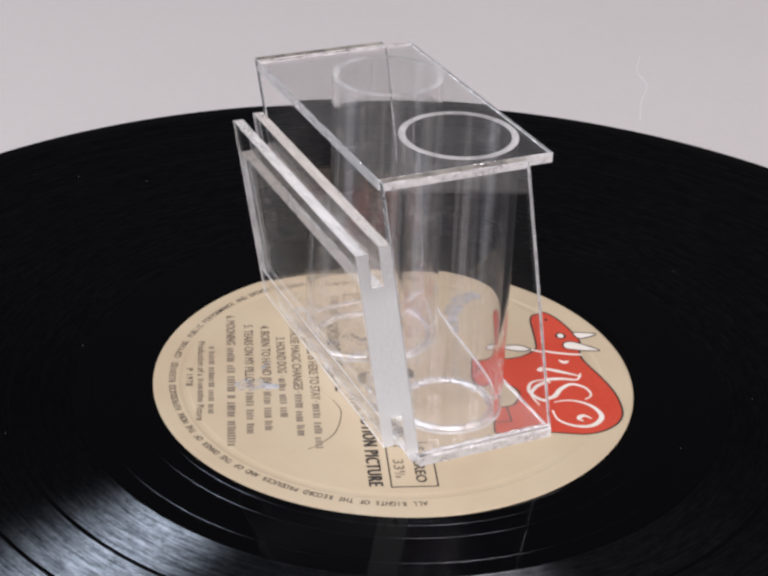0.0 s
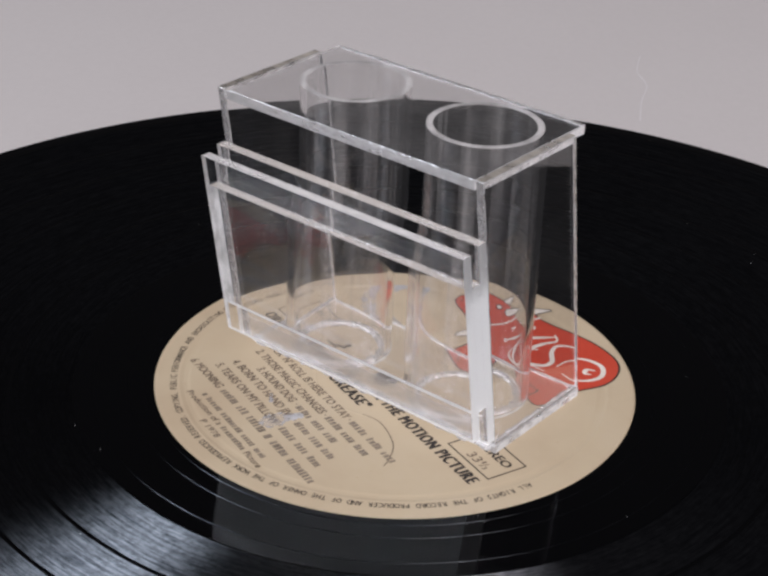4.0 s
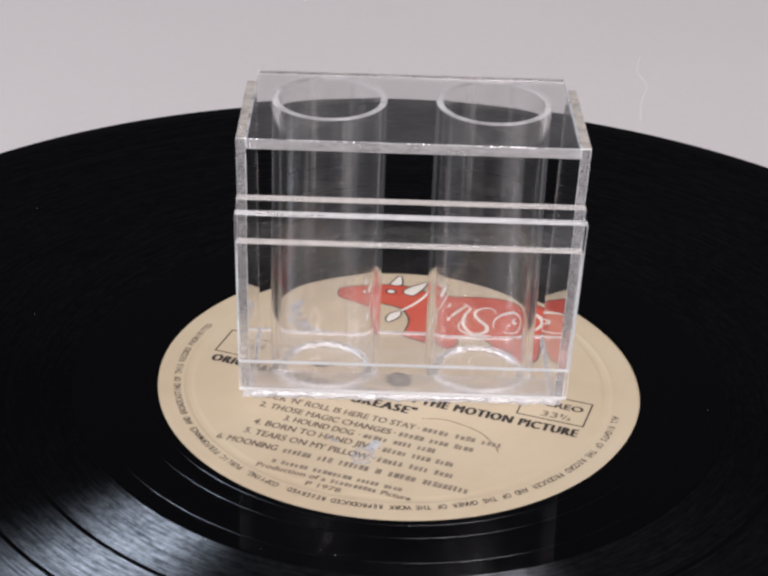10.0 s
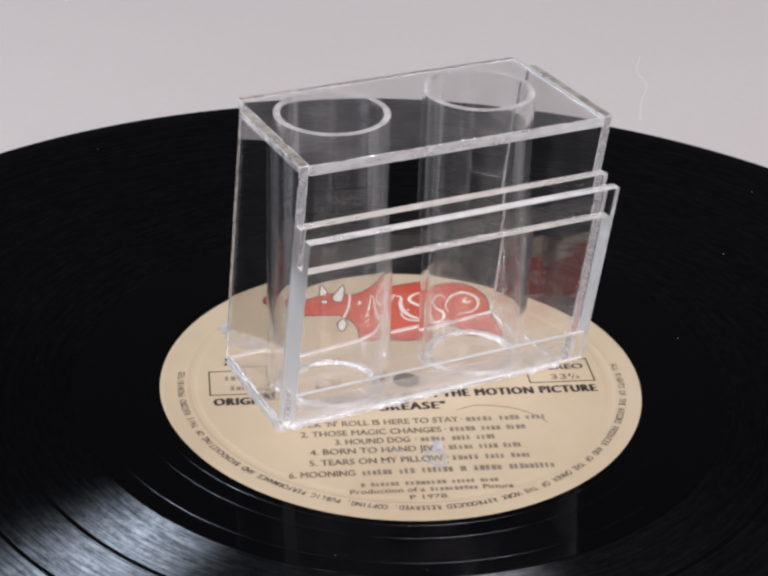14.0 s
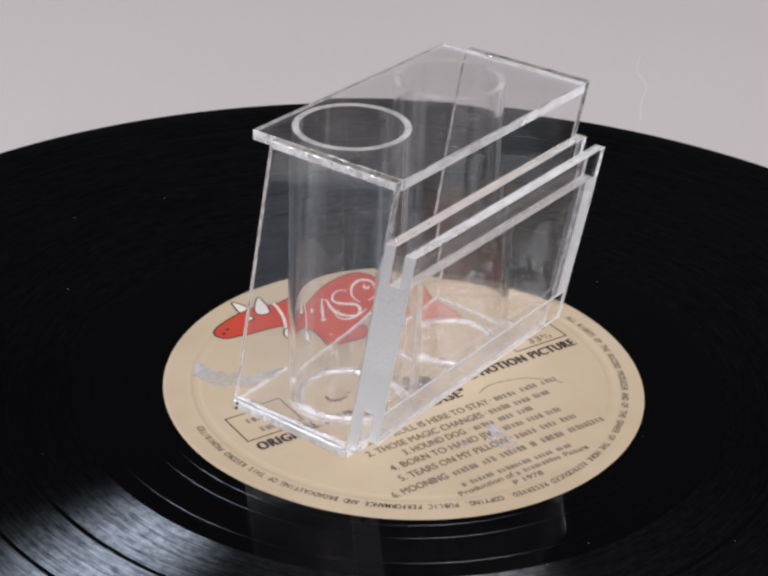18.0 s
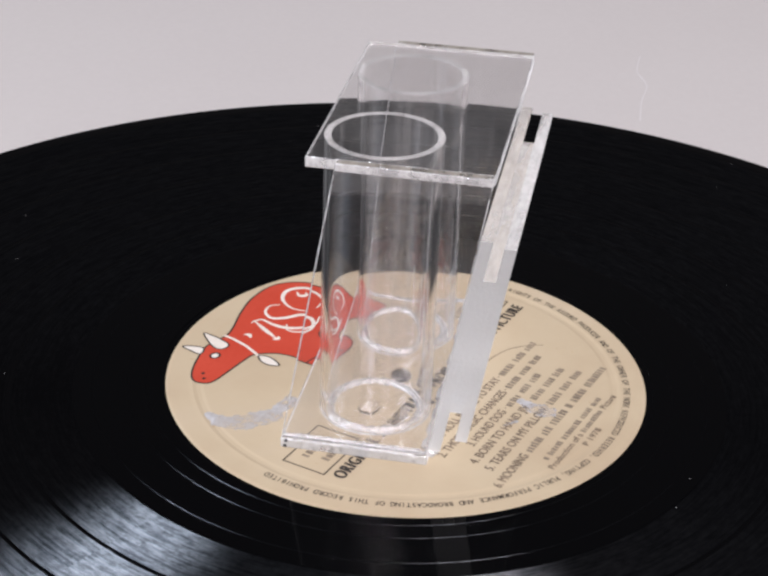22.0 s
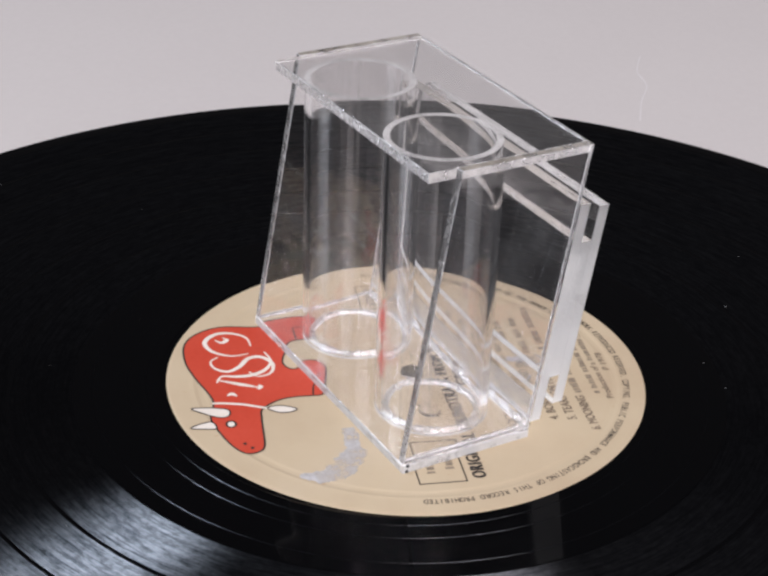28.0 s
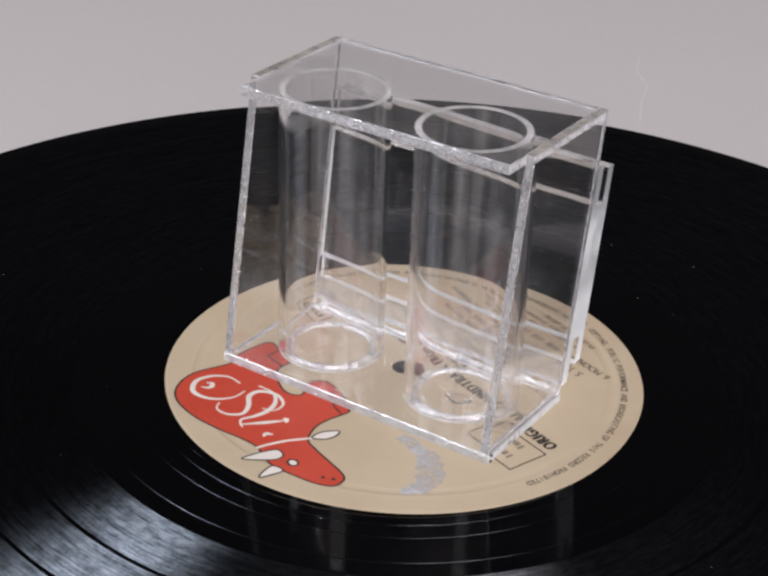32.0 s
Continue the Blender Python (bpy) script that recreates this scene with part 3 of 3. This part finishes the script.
for ctrl in ([(-1.8, 31.2), (-0.8, 33.4), (0.6, 36.4), (2.2, 39.6)], [(-2.6, 31.6), (-1.6, 30.9), (-0.8, 31.2)],
             [(1.0, 39.6), (3.4, 38.4), (3.0, 35.4), (3.2, 32.2), (5.0, 29.2), (8.4, 27.6), (12.2, 28.6)],
             [(11.2, 38.6), (9.6, 40.2), (6.8, 39.6), (5.2, 37.0), (6.9, 34.4), (10.0, 32.2), (10.2, 29.4), (7.2, 27.4), (3.6, 28.2), (2.6, 31.0), (4.6, 32.6)],
             [(15.0, 31.2), (18.6, 31.8), (20.9, 34.8), (20.8, 38.4), (17.6, 40.8), (13.6, 39.4), (11.4, 35.6), (12.0, 32.0)],
             [(18.4, 38.6), (17.2, 37.2), (18.2, 36.0), (19.2, 36.8)], [(-4.6, 36.0), (-3.6, 37.0), (-4.2, 38.0)]):
    bm = bmesh.new()
    ribbon(bm, smooth_line(ctrl, 6), swell, 0.06)
    part("emblem_stroke", bm, M_WHITE_INK, label_disc)


def scuff(spine, widths, seed):
    """An irregular worn patch along a line."""
    rnd = random.Random(seed)
    line = smooth_line(spine, 20)
    n = len(line)
    left, right = [], []
    sway = [[rnd.uniform(0.7, 1.25) for _ in range(n // 5 + 2)] for _ in range(2)]
    for i, q in enumerate(line):
        a, b = Vector(line[max(i - 1, 0)]), Vector(line[min(i + 1, n - 1)])
        d = (b - a).normalized()
        s = Vector((-d.y, d.x))
        w = np.interp(i / (n - 1), np.linspace(0, 1, len(widths)), widths)
        wl, wr = (w * np.interp(i / 5, range(len(k)), k) * rnd.uniform(0.9, 1.1) for k in sway)
        left.append(Vector(q) + s * wl)
        right.append(Vector(q) - s * wr)
    bm = bmesh.new()
    rows = [[bm.verts.new((*(Vector(q) * MM), (0.03 + (0.05 if 0 < k < 2 else 0)) * MM)) for k, q in enumerate((l, (l + r) / 2, r))] for l, r in zip(left, right)]
    for i in range(n - 1):
        for k in (0, 1):
            bm.faces.new((rows[i][k], rows[i][k + 1], rows[i + 1][k + 1], rows[i + 1][k]))
    part("scuff", bm, M_TORN, label_disc, "pale grey scuffed patch")


scuff([(-33.9, 27.0), (-34.9, 23.5), (-33.0, 19.3), (-28.8, 16.0), (-25.0, 15.3), (-19.0, 15.5)], (0.5, 2.0, 2.6, 2.4, 1.6, 1.2), 3)
scuff([(3.8, -23.8), (3.2, -26.9), (2.4, -30.6), (1.2, -31.7)], (0.8, 1.7, 2.6, 1.4), 8)
scuff([(-6.5, -25.5), (-3.2, -27.3)], (0.3, 0.5), 9)
bm = bmesh.new()
ribbon(bm, smooth_line([(9.4, -13.2), (13.9, -11.7), (21.2, -13.3), (25.5, -16.8), (27.0, -19.0)], 6), 0.22, 0.03)
part("pencil_mark", bm, M_INK_PALE, label_disc)

# dust on the vinyl
bm = bmesh.new()
rnd = random.Random(5)
for i in range(44):
    r, a, s = 52 + 95 * rnd.random() ** 0.8, rnd.uniform(0, 6.283), rnd.uniform(0.04, 0.11) * (1.8 if i % 19 == 0 else 1.0)
    c = [bm.verts.new(((r * math.cos(a) + s * math.cos(k) * rnd.uniform(0.6, 1.4)) * MM, (r * math.sin(a) + s * math.sin(k) * rnd.uniform(0.6, 1.4)) * MM, 0.02 * MM)) for k in (0, 1.26, 2.51, 3.77, 5.03)]
    top = bm.verts.new((r * math.cos(a) * MM, r * math.sin(a) * MM, (0.04 + s) * MM))
    for k in range(5):
        bm.faces.new((c[k], c[(k + 1) % 5], top))
tagged(part("dust", bm, M_DUST, record), "pale dust specks", kind="stuff")

# ---- the acrylic holder ----
HOLDER_TURN = 30.5
holder = tagged(new("acrylic_holder"), "clear acrylic holder with two tubes and slot on the label", "holder")
LEN = 32.3
BASE_T = 2.2
SHEET = 0.12


def sheet(name, prof, half, label="", clear=M_CLEAR, edge=M_SAWN, ends=M_FROST, bevel=0.2, skew=None, far=None):
    """A flat sheet with its long side along x, from its section of (y, z) corners, lower outer, upper outer, upper inner, lower inner."""
    bm = bmesh.new()
    lo = [bm.verts.new((-half * MM, y * MM, z * MM)) for y, z in prof]
    hi = [bm.verts.new((half * MM, y * MM, z * MM)) for y, z in prof]
    bm.faces.new(lo).material_index = 2
    bm.faces.new(hi[::-1]).material_index = 2
    for i in range(4):
        f = bm.faces.new((lo[i], lo[(i + 1) % 4], hi[(i + 1) % 4], hi[i]))
        f.material_index = 0 if i in (0, 2) else 4 if i == 1 and far else 1
    for v in bm.verts if skew else ():
        v.co.y += skew(v.co.x / MM, v.co.z / MM, v.co.y / MM) * MM
    bmesh.ops.recalc_face_normals(bm, faces=bm.faces)
    bmesh.ops.bevel(bm, geom=list(bm.edges), offset=bevel * MM, segments=1, affect="EDGES", material=3)
    return part(name, bm, [clear, edge, ends, M_GLINT] + ([far] if far else []), holder, label, True)


def flat(name, half, y0, y1, z0, z1, label=""):
    """A lying sheet."""
    return sheet(name, [(y0, z0), (y1, z0), (y1, z1), (y0, z1)], half, label, M_BASE, M_GLUED, M_GLUED)


flat("base_plate", 32.4, -10.8, 17.9, SHEET, BASE_T)

TUBE_X, TUBE_Y, TUBE_R = 15.9, 2.2, 11.2
TOP_Z0, TOP_Z1, TOP_Y0, TOP_Y1 = 59.15, 61.2, -20.35, 14.0
PANEL_IN = 30.45
# the top plate lies over the tubes, between the side panels; its front side is not quite parallel to its back
sheet("top_plate", [(TOP_Y0, TOP_Z0), (TOP_Y1, TOP_Z0), (TOP_Y1, TOP_Z1), (TOP_Y0, TOP_Z1)], PANEL_IN - 0.02, "hazy clear top plate with painted reflection veil and sawn edges", M_TOP, M_PLATE_EDGE, M_SAWN,
      bevel=0.13, skew=lambda x, z, y: -0.006 * x if y < 0 else 0.0, far=M_POLISHED)


def tube(x):
    bm = bmesh.new()
    r0, r1, z0, z1 = TUBE_R - 1.35, TUBE_R, BASE_T + 0.05, TOP_Z0 - 0.03
    prof = [(r0, z0), (r1 - 0.1, z0), (r1, z0 + 0.1), (r1, z1 - 0.05), (r1 - 0.05, z1), (r0 + 0.05, z1), (r0, z1 - 0.05), (r0, z0)]
    lathe(bm, [(r * MM, z * MM) for r, z in prof], 320, [1, 1, 0, 1, 1, 1, 0])
    bmesh.ops.remove_doubles(bm, verts=bm.verts, dist=1e-7)
    ob = part("tube", bm, [M_TUBE, M_RIM], holder, "clear round tube with a frosted rim", True)
    ob.location = (x * MM, TUBE_Y * MM, 0)


tube(TUBE_X)
tube(-TUBE_X)


# leaning walls: (y at the foot, y at the top) of the outer face
def leaning(name, foot, top, z0, z1, thick, half, label="", edge=M_SAWN, ends=M_FROST, skew=None, clear=M_CLEAR, below=None, front_weld=None, back_weld=None):
    """A sheet that leans; foot and top: y of its front face at the base and under the top plate; the welds: the heights between which a face is joined to the next sheet."""
    def at(z):
        return foot + (top - foot) * (z - BASE_T) / (TOP_Z0 - BASE_T)
    section = []
    for y0, weld, way in ((0.0, front_weld, 1), (thick, back_weld, -1)):
        stops = [z0, z1] if not weld else sorted({z0, weld[0], weld[1], z1})
        for lo_z, hi_z in zip(stops[::way], stops[::way][1:]):
            joined = weld and weld[0] <= min(lo_z, hi_z) and max(lo_z, hi_z) <= weld[1]
            section.append((at(lo_z) + y0, lo_z, 4 if joined else 0))
        last = stops[::way][-1]
        section.append((at(last) + y0, last, 1 if way > 0 else 3))
    bm = bmesh.new()
    lo, hi = [[bm.verts.new((x * MM, (y + (skew(x, z, y) if skew else 0.0)) * MM, z * MM)) for y, z, _ in section] for x in (-half, half)]
    bm.faces.new(lo).material_index = 2
    bm.faces.new(hi[::-1]).material_index = 2
    n = len(section)
    for i in range(n):
        bm.faces.new((lo[i], lo[(i + 1) % n], hi[(i + 1) % n], hi[i])).material_index = section[i][2]
    bmesh.ops.recalc_face_normals(bm, faces=bm.faces)
    return part(name, bm, [clear, edge, ends, below or edge, M_WELD], holder, label, True)



FOOT, HEAD, PLY = -10.9, -20.15, 2.25
TURNED = lambda x, z, y: -0.0055 * x


def side_panel(x0, x1):
    """An upright end sheet whose front and back sides lean; x1 is its outer face."""
    bm = bmesh.new()
    z0, z1 = BASE_T + 0.05, TOP_Z1 + 0.05
    line = [(17.8, z0), (8.2, z1), (TOP_Y0 + 0.02, z1), (FOOT + 0.02, z0)]
    rows = []
    for x in (x0, x1):
        rows.append([bm.verts.new((x * MM, (y + (TURNED(x, z, y) if y < 0 else 0.0)) * MM, z * MM)) for y, z in line])
    for r in rows:
        bm.faces.new(r).material_index = 0
    for i in range(4):
        j = (i + 1) % 4
        bm.faces.new((rows[0][i], rows[0][j], rows[1][j], rows[1][i])).material_index = (1, 4, 1, 2)[i]
    bmesh.ops.recalc_face_normals(bm, faces=bm.faces)
    bmesh.ops.bevel(bm, geom=list(bm.edges), offset=0.15 * MM, segments=1, affect="EDGES", material=3)
    part("side_panel", bm, [M_CLEAR, M_POLISHED, M_SMEAR, M_GLINT, M_PANEL_TOP], holder, "", True)


side_panel(PANEL_IN, LEN)
side_panel(-PANEL_IN, -LEN)
WELD = (12.8, 41.2)
leaning("slot_inner_panel", FOOT - PLY - 0.008, HEAD - PLY - 0.008, 3.6, 49.15, PLY, LEN, "slot panel with frosted sawn ends", M_SLOT_TOP, M_FROST, TURNED, below=M_SLOT_FOOT, front_weld=WELD)
leaning("slot_spacer", FOOT - 2 * PLY - 0.016, HEAD - 2 * PLY - 0.016, *WELD, PLY, LEN, "spacer strip at the slot's bottom", M_SLOT_TOP, M_FROST, TURNED, below=M_SLOT_FOOT, front_weld=WELD, back_weld=WELD)
leaning("slot_outer_panel", FOOT - 3 * PLY - 0.024, HEAD - 3 * PLY - 0.024, 6.5, 48.1, PLY, LEN, "outer slot panel with frosted sawn ends", M_SAWN, M_FROST, TURNED, below=M_SLOT_FOOT, back_weld=WELD)
leaning("glue_smear", FOOT + 0.02, HEAD + 0.02, 3.7, 8.6, 0.2, 30.2, "milky smear of dried glue", M_SMEAR, M_SMEAR, TURNED, M_SMEAR)


def glue_bead(y, z, x0, x1, size, seed, across=False):
    """An uneven run of dried glue along a joint."""
    rnd = random.Random(seed)
    bm = bmesh.new()
    n = 46
    rings = []
    for i in range(n):
        x = x0 + (x1 - x0) * i / (n - 1)
        s = size * rnd.uniform(0.45, 1.3)
        ring = [(x, y + s * math.cos(a), z + 0.8 * s * math.sin(a)) for a in (0, 1.05, 2.09, 3.14, 4.19, 5.24)]
        rings.append([bm.verts.new(((q, p, h) if across else (p, q, h))) for p, q, h in ((a * MM, b * MM, c * MM) for a, b, c in ring)])
    for i in range(n - 1):
        for k in range(6):
            bm.faces.new((rings[i][k], rings[i][(k + 1) % 6], rings[i + 1][(k + 1) % 6], rings[i + 1][k])).smooth = True
    bm.faces.new(rings[0])
    bm.faces.new(rings[-1][::-1])
    part("glue_bead", bm, M_GLUE, holder, "uneven run of dried clear glue", True)


def glue_ring(x, radius, size, seed):
    """An uneven ring of dried glue where a tube meets the base."""
    rnd = random.Random(seed)
    bm = bmesh.new()
    n = 60
    rings = []
    for i in range(n):
        a, g = 2 * math.pi * i / n, size * rnd.uniform(0.6, 1.25)
        rings.append([bm.verts.new(((radius + g * math.cos(b)) * math.cos(a) * MM, (radius + g * math.cos(b)) * math.sin(a) * MM,
                                    (BASE_T + 0.35 + 0.8 * g * math.sin(b)) * MM)) for b in (0, 1.05, 2.09, 3.14, 4.19, 5.24)])
    for i in range(n):
        for k in range(6):
            bm.faces.new((rings[i][k], rings[i][(k + 1) % 6], rings[(i + 1) % n][(k + 1) % 6], rings[(i + 1) % n][k])).smooth = True
    ob = part("glue_ring", bm, M_GLUE, holder, "uneven ring of dried clear glue", True)
    ob.location = (x * MM, TUBE_Y * MM, 0)


for x, seed in ((TUBE_X, 21), (-TUBE_X, 22)):
    glue_ring(x, TUBE_R - 2.2, 0.85, seed)
glue_bead(-11.3, 1.6, -31.0, 31.2, 1.1, 1)
glue_bead(-12.3, 3.3, -30.6, 31.0, 0.75, 6)
glue_bead(-10.3, 2.9, -29.0, 29.0, 0.85, 2)
glue_bead(30.3, 2.5, -9.5, 17.4, 0.4, 4, True)
glue_bead(-30.3, 2.5, -9.5, 17.4, 0.4, 5, True)
for x, y, z in ((-32.4, 16.8, 1.8), (-32.4, 17.0, 0.6)):
    bm = bmesh.new()
    bmesh.ops.create_icosphere(bm, subdivisions=1, radius=0.42 * MM, matrix=Matrix.Translation((x * MM, y * MM, z * MM)))
    part("dirt_speck", bm, M_DARK, holder)


# a drop of glue dried on the base inside one tube
bm = bmesh.new()
rnd = random.Random(12)
rim = [rnd.uniform(0.8, 1.15) for _ in range(28)]
levels = []
for f, h in ((1.0, 0.01), (0.94, 0.2), (0.8, 0.34), (0.55, 0.3), (0.3, 0.26)):
    levels.append([bm.verts.new((f * 3.0 * g * math.cos(0.2244 * k) * MM, f * 2.2 * g * math.sin(0.2244 * k) * MM, h * MM)) for k, g in enumerate(rim)])
for a, b in zip(levels, levels[1:]):
    for k in range(28):
        bm.faces.new((a[k], a[(k + 1) % 28], b[(k + 1) % 28], b[k])).smooth = True
bm.faces.new(levels[-1])
bm.faces.new(levels[0][::-1])
drop = part("glue_drop", bm, M_CLEAR, holder, "clear drop of dried glue", True)
drop.location = (-16.6 * MM, 3.2 * MM, (BASE_T + 0.02) * MM)

# small bubbles and specks of glue behind the slot
bm = bmesh.new()
rnd = random.Random(31)
for i in range(40):
    x, z = rnd.choice((-1, 1)) * rnd.uniform(16, 28), 6 + 42 * rnd.random() ** 0.8
    y = FOOT + (HEAD - FOOT) * (z - BASE_T) / (TOP_Z0 - BASE_T) + TURNED(x, z, 0) + 0.02
    bmesh.ops.create_icosphere(bm, subdivisions=1, radius=rnd.uniform(0.06, 0.15) * MM, matrix=Matrix.Translation((x * MM, y * MM, z * MM)) @ Matrix.Diagonal((1, 0.25, 1, 1)))
tagged(part("glue_specks", bm, M_GLUE, holder, "", True), "small specks of dried glue", kind="stuff")


# ---- what turns ----
def motions():
    walk(record, [(t, pose(0, 0, 0, 0, 0, a)) for t, a in SPIN])
    walk(holder, [(t, pose(0, 0, 0, 0, 0, a + HOLDER_TURN) @ pose(0.24 * MM, 0, 0)) for t, a in SPIN])


motions()
